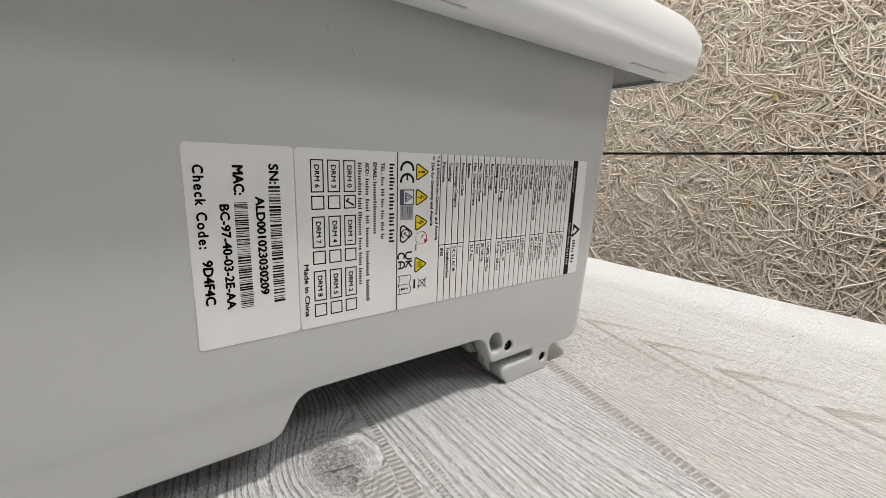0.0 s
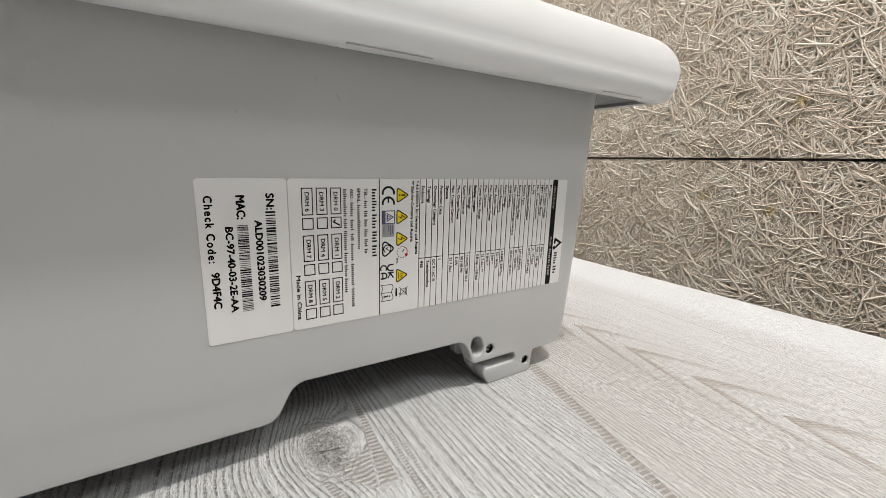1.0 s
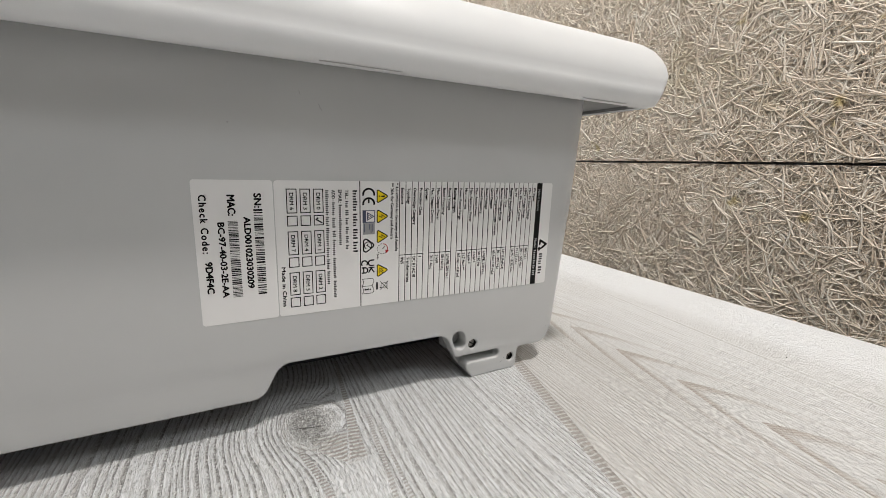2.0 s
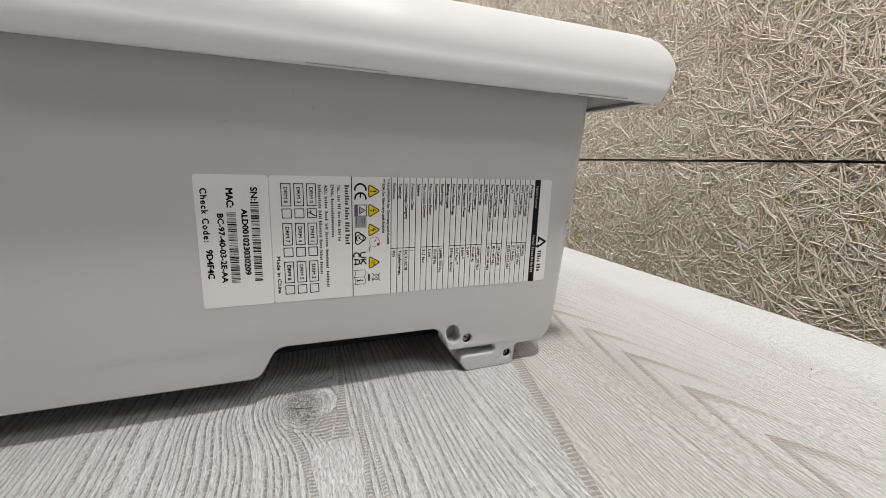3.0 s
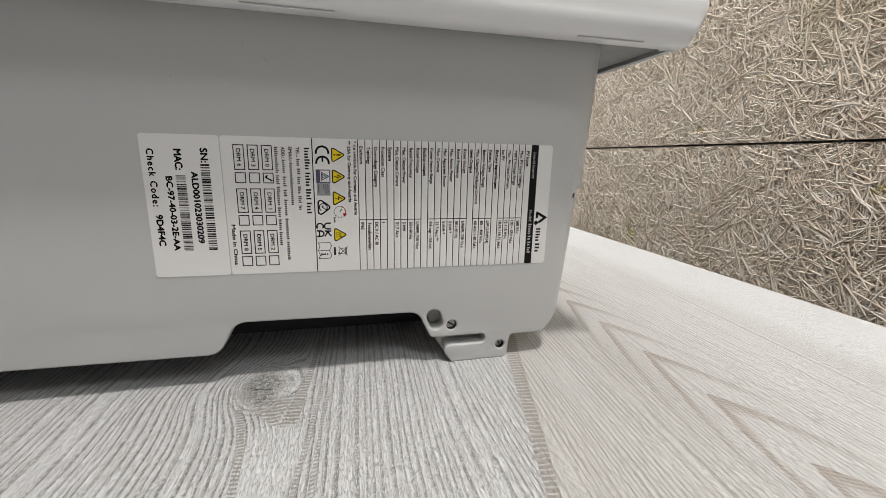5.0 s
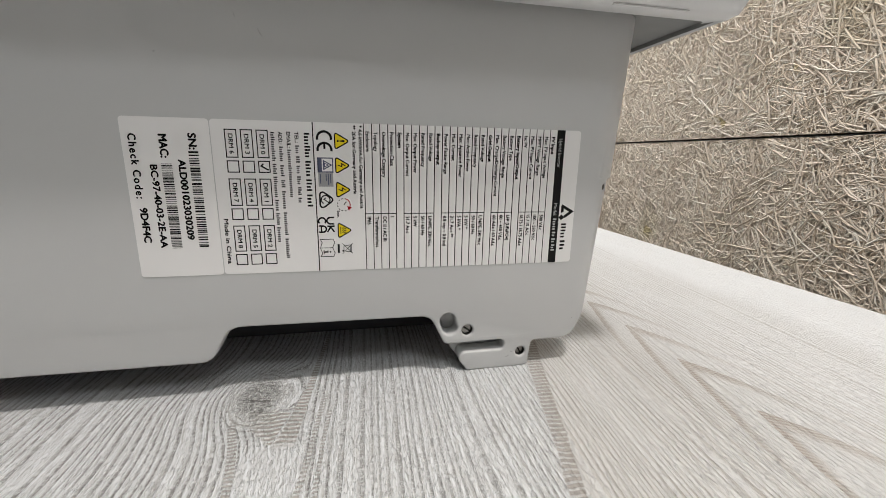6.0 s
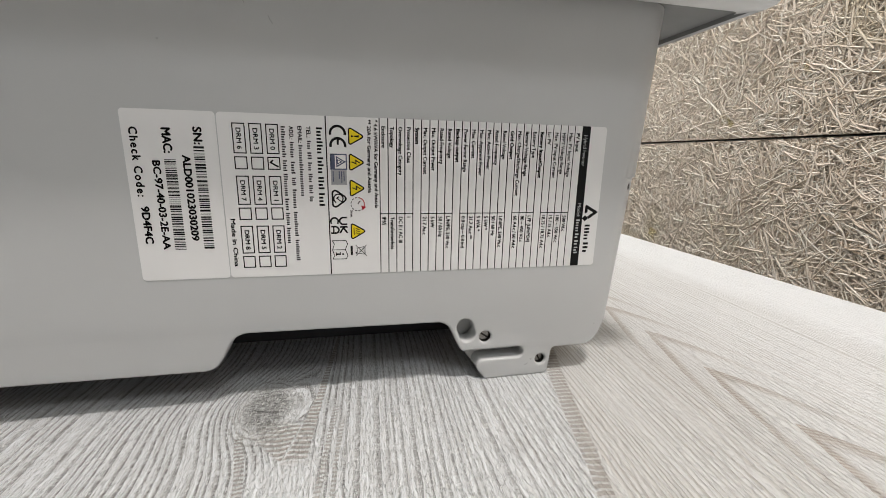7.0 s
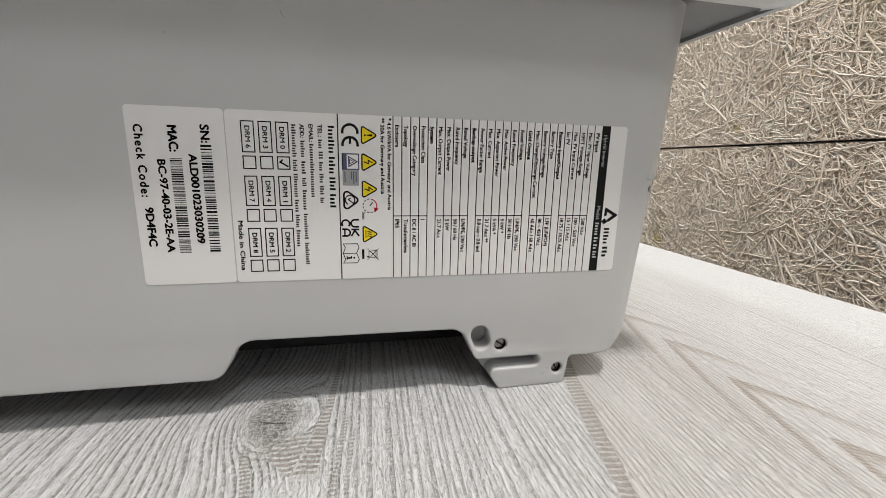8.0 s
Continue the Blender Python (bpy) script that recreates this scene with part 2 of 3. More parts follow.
def wood_wool():
    n = Nodes("cement_bound_wood_wool", 0.85)
    geo = n.node("ShaderNodeNewGeometry")
    p = n.place()
    tone = n.node("ShaderNodeValToRGB")
    stops = tone.color_ramp.elements
    stops[0].color, stops[1].color = (0.54, 0.44, 0.33, 1), (0.92, 0.835, 0.72, 1)
    for at, colour in ((0.28, (0.77, 0.65, 0.53, 1)), (0.7, (0.90, 0.785, 0.665, 1)), (0.93, (0.86, 0.795, 0.70, 1))):
        stops.new(at).color = colour
    n.put(tone.inputs[0], geo.outputs["Random Per Island"])
    col = n.mix(n.step(n.noise(p, 4.0, 2), 0.62, 0.72, 0.0, 0.35), tone.outputs[0], (0.50, 0.42, 0.26))
    col = n.mix(n.step(n.noise(p, 16.0, 2), 0.72, 0.78, 0.0, 0.7), col, (0.56, 0.44, 0.16))
    col = n.mix(n.step(n.noise(p, 450, 3), 0.35, 0.7, 0.0, 0.30), col, (0.52, 0.46, 0.37))
    x, y, z = n.xyz(p)
    for sy, sz in ((0.10, 0.273 - 0.1723), (0.113, 0.074 + 0.4315)):
        dy, dz = n.m("SUBTRACT", y, sy), n.m("SUBTRACT", z, sz)
        away = n.m("SQRT", n.m("ADD", n.m("MULTIPLY", dy, dy), n.m("MULTIPLY", dz, dz)))
        col = n.mix(n.step(away, 0.014, 0.003, 0.0, 0.6), col, (0.55, 0.40, 0.10))
    n.bump(n.noise(p, 700, 3), 0.5, 0.0006)
    return n.done(col)


def wool_core():
    n = Nodes("wood_wool_core", 0.95)
    p = n.place()
    n.bump(n.noise(p, 160, 4), 1.0, 0.006)
    # darker than the shavings: part of the gaps' shade is in this colour
    return n.done(n.mix(n.noise(p, 140, 4), (0.20, 0.155, 0.11), (0.42, 0.345, 0.255)))


WOOL, CORE = wood_wool(), wool_core()

# ---- mesh helpers ----


def link(name, bm, material, parent=None, label="", smooth=None):
    mesh = bpy.data.meshes.new(name)
    bm.to_mesh(mesh)
    bm.free()
    mesh.materials.append(material)
    if smooth is not None:
        for f in mesh.polygons:
            f.use_smooth = True
        mesh.set_sharp_from_angle(angle=radians(smooth))
    ob = new(name, mesh)
    ob.parent = parent
    return tagged(ob, label)


part = link


def box(name, lo, hi, material, parent=None, label="", bevel=0.0, segments=2):
    bm = bmesh.new()
    bmesh.ops.create_cube(bm, size=1)
    for v in bm.verts:
        v.co = Vector([lo[k] + (v.co[k] + 0.5) * (hi[k] - lo[k]) for k in range(3)])
    if bevel:
        bmesh.ops.bevel(bm, geom=bm.edges[:], offset=bevel, segments=segments, affect="EDGES", profile=0.5)
    return link(name, bm, material, parent, label, 40 if bevel else None)


def fillet(corners, steps=7):
    """A closed outline from (x, y, radius) corners."""
    out, count = [], len(corners)
    for k in range(count):
        p = Vector(corners[k][:2])
        r = corners[k][2]
        a, b = Vector(corners[k - 1][:2]) - p, Vector(corners[(k + 1) % count][:2]) - p
        half = a.angle(b) / 2
        cut = min(r / math.tan(half), 0.49 * a.length, 0.49 * b.length) if r else 0
        if cut < 1e-6:
            out.append(p)
            continue
        r = cut * math.tan(half)
        mid = p + (a.normalized() + b.normalized()).normalized() * (r / math.sin(half))
        u, v = p + a.normalized() * cut - mid, p + b.normalized() * cut - mid
        turn = u.angle_signed(v)
        for s in range(steps + 1):
            w = u.copy()
            w.rotate(Matrix.Rotation(-turn * s / steps, 2))
            out.append(mid + w)
    return out


def ring_hole(cx, cy, rx, ry=None, tilt=0.0, steps=28):
    """An oval hole: a slot of half width rx and half length ry, tilted in degrees."""
    ry = ry or rx
    out = []
    for k in range(steps):
        a = 2 * math.pi * k / steps
        px, py = rx * math.cos(a), rx * math.sin(a) + math.copysign(ry - rx, math.sin(a))
        c, s = math.cos(radians(tilt)), math.sin(radians(tilt))
        out.append(Vector((cx + c * px - s * py, cy + s * px + c * py)))
    return out


def plate(name, loops, y0, y1, material, parent, label="", bevel=0.0013):
    """A flat casting in the xz plane between y0 and y1 with rounded rims; loops after the first are holes."""
    curve = bpy.data.curves.new(name, "CURVE")
    curve.dimensions, curve.fill_mode = "2D", "BOTH"
    curve.bevel_depth, curve.bevel_resolution, curve.offset = bevel, 3, -bevel
    curve.extrude = (y1 - y0) / 2 - bevel
    for loop in loops:
        spline = curve.splines.new("POLY")
        spline.points.add(len(loop) - 1)
        for q, v in zip(spline.points, loop):
            q.co = (v[0], v[1], 0, 1)
        spline.use_cyclic_u = True
    tmp = new("tmp", curve)
    mesh = bpy.data.meshes.new_from_object(tmp.evaluated_get(bpy.context.evaluated_depsgraph_get()))
    bpy.data.objects.remove(tmp)
    bpy.data.curves.remove(curve)
    mesh.transform(pose(0, (y0 + y1) / 2, 0, 90))
    bm = bmesh.new()
    bm.from_mesh(mesh)
    bpy.data.meshes.remove(mesh)
    bmesh.ops.remove_doubles(bm, verts=bm.verts[:], dist=1e-6)
    bmesh.ops.recalc_face_normals(bm, faces=bm.faces[:])
    ob = link(name, bm, material, parent, label, 35)
    return ob


# ---- the room ----
TABLE_EDGE, WALL_X, FLOOR_Z = 0.563, 0.969, -0.75
X0, X1, Y0, Y1 = -3.2, WALL_X + 0.03, -2.6, 2.8
for name, lo, hi, mat in (
    ("floor", (X0, Y0, FLOOR_Z - 0.1), (X1, Y1, FLOOR_Z), FLOORING),
    ("ceiling", (X0, Y0, CEIL), (X1, Y1, CEIL + 0.1), PLASTER),
    ("wall_west", (X0 - 0.12, Y0, FLOOR_Z), (X0, Y1, CEIL), GREY_WALL),
    ("wall_east", (X1, Y0, FLOOR_Z), (X1 + 0.15, Y1, CEIL), PLASTER),
    ("wall_south", (X0, Y0 - 0.12, FLOOR_Z), (X1, Y0, CEIL), PALE_WALL),
    ("wall_north", (X0, Y1, FLOOR_Z), (X1, Y1 + 0.12, CEIL), PLASTER),
):
    tagged(box(name, lo, hi, mat), {"floor": "plain grey floor of the room", "ceiling": "plain white ceiling with lamps"}.get(name, "unseen room wall, dark grey to cut bounced light" if mat is GREY_WALL else "unseen room wall, pale grey to dim bounced light" if mat is PALE_WALL else "plain white plastered room wall"), name.split("_")[0], kind="structure")


def ceiling_light(x, y, half, round_one):
    light = tagged(new("ceiling_light"), "round recessed downlight in the ceiling" if round_one else "unseen square fill lamp added on the ceiling", "ceiling light")
    light.location = (x, y, CEIL)
    if round_one:
        for name, r, z0, z1, mat in (("frame", half, -0.012, 0.0, METAL), ("diffuser", half * 0.7, -0.016, -0.0125, GLOW)):
            bm = bmesh.new()
            bmesh.ops.create_cone(bm, cap_ends=True, segments=32, radius1=r, radius2=r, depth=z1 - z0, matrix=pose(0, 0, (z0 + z1) / 2))
            part(name, bm, mat, light)
    else:
        box("frame", (-half, -half, -0.012), (half, half, -0.001), METAL, light, bevel=0.002)
        box("diffuser", (-half * 0.94, -half * 0.94, -0.016), (half * 0.94, half * 0.94, -0.0125), GLOW, light)


ceiling_light(0.46, -0.54, 0.085, True)
# unseen housings for the added fill lamps
for lx, ly, watts in FILLS:
    ceiling_light(lx, ly, 0.31, False)


# ---- wood-wool panels on the wall ----
def strands(seed, y_range, z_range, count, x_face):
    """Ribbon-like wood shavings, bent, crossing in layers."""
    rng = np.random.default_rng(seed)
    k = 6
    s = np.linspace(-0.5, 0.5, k)
    length = np.exp(rng.normal(np.log(0.050), 0.50, count)).clip(0.018, 0.15)
    width = rng.uniform(0.0015, 0.0032, count)
    turn = rng.normal(0, 0.9, count) + rng.choice([0, 0.6, 1.2, -1.2, 1.57], count)
    bend = rng.normal(0, 6.0, count) * rng.choice([0.5, 1.0, 3.0], count)
    wave = rng.normal(0, 0.10, count)
    cy, cz = rng.uniform(*y_range, count), rng.uniform(*z_range, count)
    depth = rng.uniform(0, 1, count) ** 0.70 * 0.0180
    lift = rng.normal(0, 0.05, count)
    arch = rng.uniform(-0.2, 0.8, count)
    t = s[None, :] * length[:, None]
    angle = turn[:, None] + bend[:, None] * t + wave[:, None] * np.sin(9 * s[None, :] + cy[:, None] * 50)
    ds = np.gradient(t, axis=1)
    py, pz = np.cumsum(np.cos(angle) * ds, 1), np.cumsum(np.sin(angle) * ds, 1)
    py += (cy - py.mean(1))[:, None]
    pz += (cz - pz.mean(1))[:, None]
    out = depth[:, None] + lift[:, None] * t + arch[:, None] * 0.003 * (1 - 4 * s[None, :] ** 2)
    out = out.clip(0.0, 0.0205)
    ny, nz = -np.sin(angle), np.cos(angle)
    roll = rng.normal(0, 0.45, count)[:, None]
    verts = np.empty((count, k, 3, 3))
    for c, side in enumerate((-0.5, 0.0, 0.5)):
        w = side * width[:, None]
        verts[:, :, c, 0] = x_face - out - w * np.sin(roll) - (0.0008 if c == 1 else 0)
        verts[:, :, c, 1] = py + ny * w * np.cos(roll)
        verts[:, :, c, 2] = (pz + nz * w * np.cos(roll)).clip(*z_range)
    base = (np.arange(count) * k * 3)[:, None, None]
    i = np.arange(k - 1)[None, :, None] * 3 + np.arange(2)[None, None, :]
    a = (base + i).reshape(-1)
    faces = np.stack([a, a + 1, a + 4, a + 3], 1)
    return verts.reshape(-1, 3), faces


def wool_panel(z0, z1, y_dense, z_dense, seed, count, label):
    panel = tagged(new("acoustic_panel"), label, "wall panel", "wood-wool panels on the wall")
    panel.location = (WALL_X, 0, z0)
    box("core", (0.0, -0.7, 0.0), (0.0295, 2.3, z1 - z0), CORE, panel, bevel=0.002)
    if count:
        verts, faces = strands(seed, y_dense, (max(z_dense[0] - z0, 0.0005), min(z_dense[1] - z0, z1 - z0 - 0.0005)), count, 0.0005)
        mesh = bpy.data.meshes.new("wool_face")
        mesh.from_pydata(verts, [], faces)
        mesh.materials.append(WOOL)
        ob = new("wool_face", mesh)
        ob.parent = panel
        tagged(ob, "pale beige curled wood shavings", kind="stuff")


JOINT = 0.1705
wool_panel(JOINT + 0.0018, JOINT + 0.602, (-0.18, 1.85), (0, 1), 3, 84000, "beige cement-bound wood-wool panel above the joint")
wool_panel(JOINT - 0.602, JOINT - 0.0018, (-0.18, 1.30), (-0.24, 1), 4, 44000, "beige cement-bound wood-wool panel below the joint")
wool_panel(JOINT + 0.6056, JOINT + 1.206, (-0.18, 1.85), (0, 0.96), 5, 4000, "beige cement-bound wood-wool panel near the ceiling")


# ---- table ----
def table():
    ob = tagged(new("table"), "table with whitewashed brushed wood-decor top", "table")
    ob.location = (0, 0, FLOOR_Z)
    h = -FLOOR_Z
    bm = bmesh.new()
    # profile of the worktop with a rounded front edge, swept along y
    x0, x1, r = -0.95, TABLE_EDGE, 0.008
    prof = [(x0, -0.028), (x0, 0.0)]
    for k in range(7):
        a = math.pi / 2 * (1 - k / 6)
        prof.append((x1 - r + r * math.cos(a), -r + r * math.sin(a)))
    prof += [(x1, -0.028)]
    rings = [[bm.verts.new((px, yy, pz + h)) for px, pz in prof] for yy in (-0.85, 1.1)]
    for k in range(len(prof)):
        bm.faces.new((rings[0][k - 1], rings[0][k], rings[1][k], rings[1][k - 1]))
    bm.faces.new(rings[0]), bm.faces.new(rings[1][::-1])
    bmesh.ops.recalc_face_normals(bm, faces=bm.faces[:])
    part("tabletop", bm, WOOD, ob, "whitewashed wood decor with grain and a knot", 30)
    for yy in (-0.75, 0.97):
        box("leg_panel", (x0 + 0.05, yy, 0.0), (x1 - 0.06, yy + 0.03, h - 0.0285), METAL, ob, bevel=0.002)


table()

# ---- the device, lying on its back ----
TILT = 0.65
inverter = tagged(new("inverter"), "light grey electrical inverter with white cover lying on the table", "inverter")
inverter.matrix_world = pose(0, 0, 0, 0, TILT, 0)


def mm(rows):
    return [(a / 1000, b / 1000, c / 1000) for a, b, c in rows]


SIDE = mm([
    (640, 212.6, 0), (640, 64, 2), (292, 64, 12), (260, 34, 16), (247, 19.2, 14), (222.4, 19.2, 2.5), (220.6, 2.35, 3.4), (180.6, 2.0, 2.2), (171.8, 14.7, 5.5),
    (204.2, 14.7, 3.2), (204.2, 21.2, 3.2), (166.0, 21.0, 3.2), (157.2, 39.6, 9), (47.8, 40.2, 10), (37.5, 20.6, 10),
    (-236, 20.9, 2.5), (-238, -2.7, 3), (-284, -3.2, 3), (-286, 20.9, 2.5), (-322, 20.9, 25), (-334, 212.6, 0)])
HOLES = [ring_hole(0.1686, 0.0337, 0.0049, 0.0071, 18), ring_hole(0.1801, 0.0291, 0.0035), ring_hole(0.2153, 0.0122, 0.0031), ring_hole(0.2645, 0.1155, 0.0019)]
DEPTH = 0.36
STEP_Z = 0.1205


def bend_at(z):
    """Where the corner begins and its radius: rounder above the step, tighter below it."""
    if z > STEP_Z:
        return 0.2504 + 0.060 * (z - 0.1), 0.0258
    return 0.2549 + 0.090 * (z - 0.1), 0.0124


def bend_round(ob):
    """Turns the part beyond the bend line round the corner, to become the end of the housing."""
    bm = bmesh.new()
    bm.from_mesh(ob.data)
    for z in (STEP_Z - 0.0006, STEP_Z + 0.0006):
        bmesh.ops.bisect_plane(bm, geom=bm.verts[:] + bm.edges[:] + bm.faces[:], plane_co=(0, 0, z), plane_no=(0, 0, 1))
    for k in range(26):
        bmesh.ops.bisect_plane(bm, geom=bm.verts[:] + bm.edges[:] + bm.faces[:], plane_co=(0.2485 + 0.0021 * k, 0, 0.1), plane_no=(1, 0, -0.075))
    for v in bm.verts:
        x, y, z = v.co
        start, radius = bend_at(z)
        if x > start:
            a = min((x - start) / radius, math.pi / 2)
            beyond = max(x - start - radius * math.pi / 2, 0)
            v.co = (start + (radius - y) * math.sin(a), radius - (radius - y) * math.cos(a) + beyond, z)
    bm.to_mesh(ob.data)
    bm.free()
    for f in ob.data.polygons:
        f.use_smooth = True
    ob.data.set_sharp_from_angle(angle=radians(35))


bend_round(plate("side_panel", [fillet(SIDE)] + HOLES, 0.0, 0.0124, HOUSING, inverter, "light grey cast side with an arch and a hooked foot"))
# unseen far side, drawn low and without the arch to block light
CLOSED_FAR_SIDE = mm([(255, 212.6, 0), (246, 64, 6), (238, 6, 20), (-300, 6, 20), (-334, 212.6, 0)])
plate("side_panel", [fillet(CLOSED_FAR_SIDE)], DEPTH, DEPTH + 0.0124, HOUSING, inverter, "light grey cast side with an arch and a hooked foot")
BODY = mm([(261.8, 212.4, 0), (250.8, 43, 4), (-326, 43, 4), (-333.6, 212.4, 0)])
plate("housing", [fillet(BODY)], 0.0126, DEPTH - 0.0002, HOUSING, inverter, "light grey metal body", 0.0005)
BRACKET = mm([(246, 42.8, 2), (244, 28, 10), (234, 20.4, 6), (220, 19.6, 2), (219.6, 2.45, 2), (180.5, 2.05, 3), (172, 13, 4), (171, 21, 2), (169, 22.5, 2), (164, 36, 4), (163, 42.8, 1)])
plate("mounting_foot", [fillet(BRACKET)], 0.0126, 0.0205, HOUSING, inverter, "", 0.001)
# added dark sheet: stands in for the shade under the body
box("underside_shade", (-0.325, 0.0130, 0.0408), (0.2440, DEPTH - 0.0010, 0.0428), LIGHT_BLOCK, inverter, "dark grey sheet added to shade the underside", 0.0005)
# made-up block that stops light coming through to the arch
box("light_blocker", (-0.300, 0.0640, 0.0060), (0.2440, DEPTH - 0.0020, 0.0406), LIGHT_BLOCK, inverter, "dark block added to keep light out below", 0.001)
RIB = mm([(170.5, 44, 0), (170.5, 14.5, 4), (186.0, 12.5, 3), (186.0, 44, 0)])
plate("rib", [fillet(RIB)], 0.0290, 0.0370, HOUSING, inverter, "", 0.0008)


def screw(x, z, y, r, slot_turn):
    bm = bmesh.new()
    bmesh.ops.create_cone(bm, cap_ends=True, segments=24, radius1=r, radius2=r * 0.92, depth=0.002, matrix=pose(x, y + 0.001, z, 90))
    ob = part("screw", bm, STEEL, inverter, "small slotted steel screw", 40)
    bm = bmesh.new()
    bmesh.ops.create_cube(bm, size=1, matrix=pose(x, y - 0.00005, z, 0, slot_turn, 0) @ Matrix.Diagonal((r * 1.8, 0.0004, r * 0.32, 1)))
    part("screw_slot", bm, THREAD, ob)


def thread(x, z, r, y0, y1, turns):
    """A dark threaded sleeve inside a hole."""
    bm = bmesh.new()
    seg, rows = 24, turns * 4
    prev = None
    for k in range(rows + 1):
        rr = r - 0.00025 * (k % 2)
        ring = [bm.verts.new((x + rr * math.cos(2 * math.pi * j / seg), y0 + (y1 - y0) * k / rows, z + rr * math.sin(2 * math.pi * j / seg))) for j in range(seg)]
        if prev:
            for j in range(seg):
                bm.faces.new((prev[j - 1], prev[j], ring[j], ring[j - 1]))
        prev = ring
    bm.faces.new(prev)
    part("threaded_insert", bm, THREAD, inverter, "dark threaded hole", 60)


screw(0.1801, 0.0291, 0.0032, 0.00320, 35)
screw(0.2153, 0.0122, 0.0034, 0.00285, 62)
thread(0.1801, 0.0291, 0.00345, 0.0014, 0.0100, 3)
thread(0.2153, 0.0122, 0.00305, 0.0014, 0.0100, 3)
bm_plug = bmesh.new()
hole_x, hole_r = bend_at(0.1155)
bmesh.ops.create_cone(bm_plug, cap_ends=True, segments=20, radius1=0.0019, radius2=0.0019, depth=0.004,
                      matrix=Matrix.Translation((hole_x + 0.616 * (hole_r - 0.0028), hole_r - 0.788 * (hole_r - 0.0028), 0.1155)) @ Vector((0.616, -0.788, 0)).to_track_quat("Z", "Y").to_matrix().to_4x4())
part("threaded_insert", bm_plug, THREAD, inverter, "small dark hole in the rounded edge", 60)


def cover():
    """The moulded front cover: one section swept round a rounded rectangle."""
    x0, x1, y0, y1, r = -0.388, 0.3218, -0.033, 0.405, 0.008
    section = [(0.060, 0.060, 0.2125), (0.0340, 0.0272, 0.2104), (0.0126, 0.0268, 0.2082), (0.0124, 0.0255, 0.2074), (0.0120, 0.0160, 0.2058), (0.0114, 0.0080, 0.2045),
               (0.0104, 0.0042, 0.2054), (0.0086, 0.0016, 0.2088), (0.0064, 0.0003, 0.2130), (0.0048, 0.0006, 0.2160), (0.0040, 0.0010, 0.2182), (0.0026, 0.0008, 0.2215), (0.0013, 0.0011, 0.2270)]
    section += [(d, d, z) for d, z in (
        (0.0036, 0.2335), (0.0066, 0.2395), (0.0105, 0.2445), (0.0155, 0.2485),
        (0.0220, 0.2515), (0.0320, 0.2540), (0.0480, 0.2555), (0.0750, 0.2560))]
    bm = bmesh.new()
    rings = []
    for dx, dy, z in section:
        ring = []
        rad = max(r - min(dx, dy), 0.004)
        for cx, cy, start in ((x1, y1, 0), (x0, y1, 90), (x0, y0, 180), (x1, y0, 270)):
            sx, sy = (1 if cx == x1 else -1), (1 if cy == y1 else -1)
            for k in range(9):
                a = radians(start + 90 * k / 8)
                ring.append(bm.verts.new((cx - sx * (dx + rad) + rad * math.cos(a), cy - sy * (dy + rad) + rad * math.sin(a), z)))
        rings.append(ring)
    for row, (a, b) in enumerate(zip(rings, rings[1:])):
        for k in range(len(a)):
            face = bm.faces.new((a[k - 1], a[k], b[k], b[k - 1]))
            at_end = face.calc_center_median()
            # underside and inner rim take the darker copy, as painted shade
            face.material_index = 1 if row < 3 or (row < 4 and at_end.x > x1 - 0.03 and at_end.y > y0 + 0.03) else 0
    bm.faces.new(rings[0][::-1]), bm.faces.new(rings[-1])
    bmesh.ops.recalc_face_normals(bm, faces=bm.faces[:])
    ob = part("cover", bm, COVER, inverter, "white moulded front cover with rounded rim", 42)
    ob.data.materials.append(COVER_SHADE)
    box("backing", (x0 + 0.0130, y0 + 0.0275, 0.2117), (x1 - 0.0130, y1 - 0.0275, 0.2123), COVER_SHADE, ob, "underside of the cover, its shade put into a darker grey")
    for k in range(-2, 2):
        sx = 0.0655 + 0.1695 * k
        # solid strip, not cut in: its grey paints the slot's shade
        box("slot", (sx + 0.004, y0 + 0.0052, 0.20455), (sx + 0.046, y0 + 0.0064, 0.20490), SHADOW_GAP, ob, "thin strip in the grey of a slot's shade", 0.0002)
        box("slot_lip", (sx + 0.0045, y0 + 0.0062, 0.20425), (sx + 0.0455, y0 + 0.0086, 0.20475), COVER, ob, "", 0.0003)


cover()


# ---- printed labels on the side ----
# On a label, v runs along the device (text stands up along it) and u runs down from its upper edge (text reads along it); both in mm.
U0 = 0.1463


def spot(u, v, lift):
    return Vector((v / 1000, -lift, U0 - u / 1000))


def film(name, u0, u1, v0, v1, radius, label):
    bm = bmesh.new()
    loop = fillet([(v0, u0, radius), (v1, u0, radius), (v1, u1, radius), (v0, u1, radius)], 5)
    back = [bm.verts.new(spot(p[1], p[0], -0.00002)) for p in loop]
    front = [bm.verts.new(spot(p[1], p[0], 0.00022)) for p in loop]
    bm.faces.new(front)
    for k in range(len(loop)):
        bm.faces.new((back[k - 1], back[k], front[k], front[k - 1]))
    bmesh.ops.recalc_face_normals(bm, faces=bm.faces[:])
    return part(name, bm, PAPER, inverter, label)


LIFT = 0.00030


def shape(bm, points, lift=LIFT):
    """A filled outline of (u, v) points."""
    face = bm.faces.new([bm.verts.new(spot(u, v, lift)) for u, v in points])
    face.normal_update()
    if face.normal.y > 0:
        face.normal_flip()


def bar(bm, u0, u1, v0, v1, lift=LIFT):
    shape(bm, [(u0, v0), (u1, v0), (u1, v1), (u0, v1)], lift)


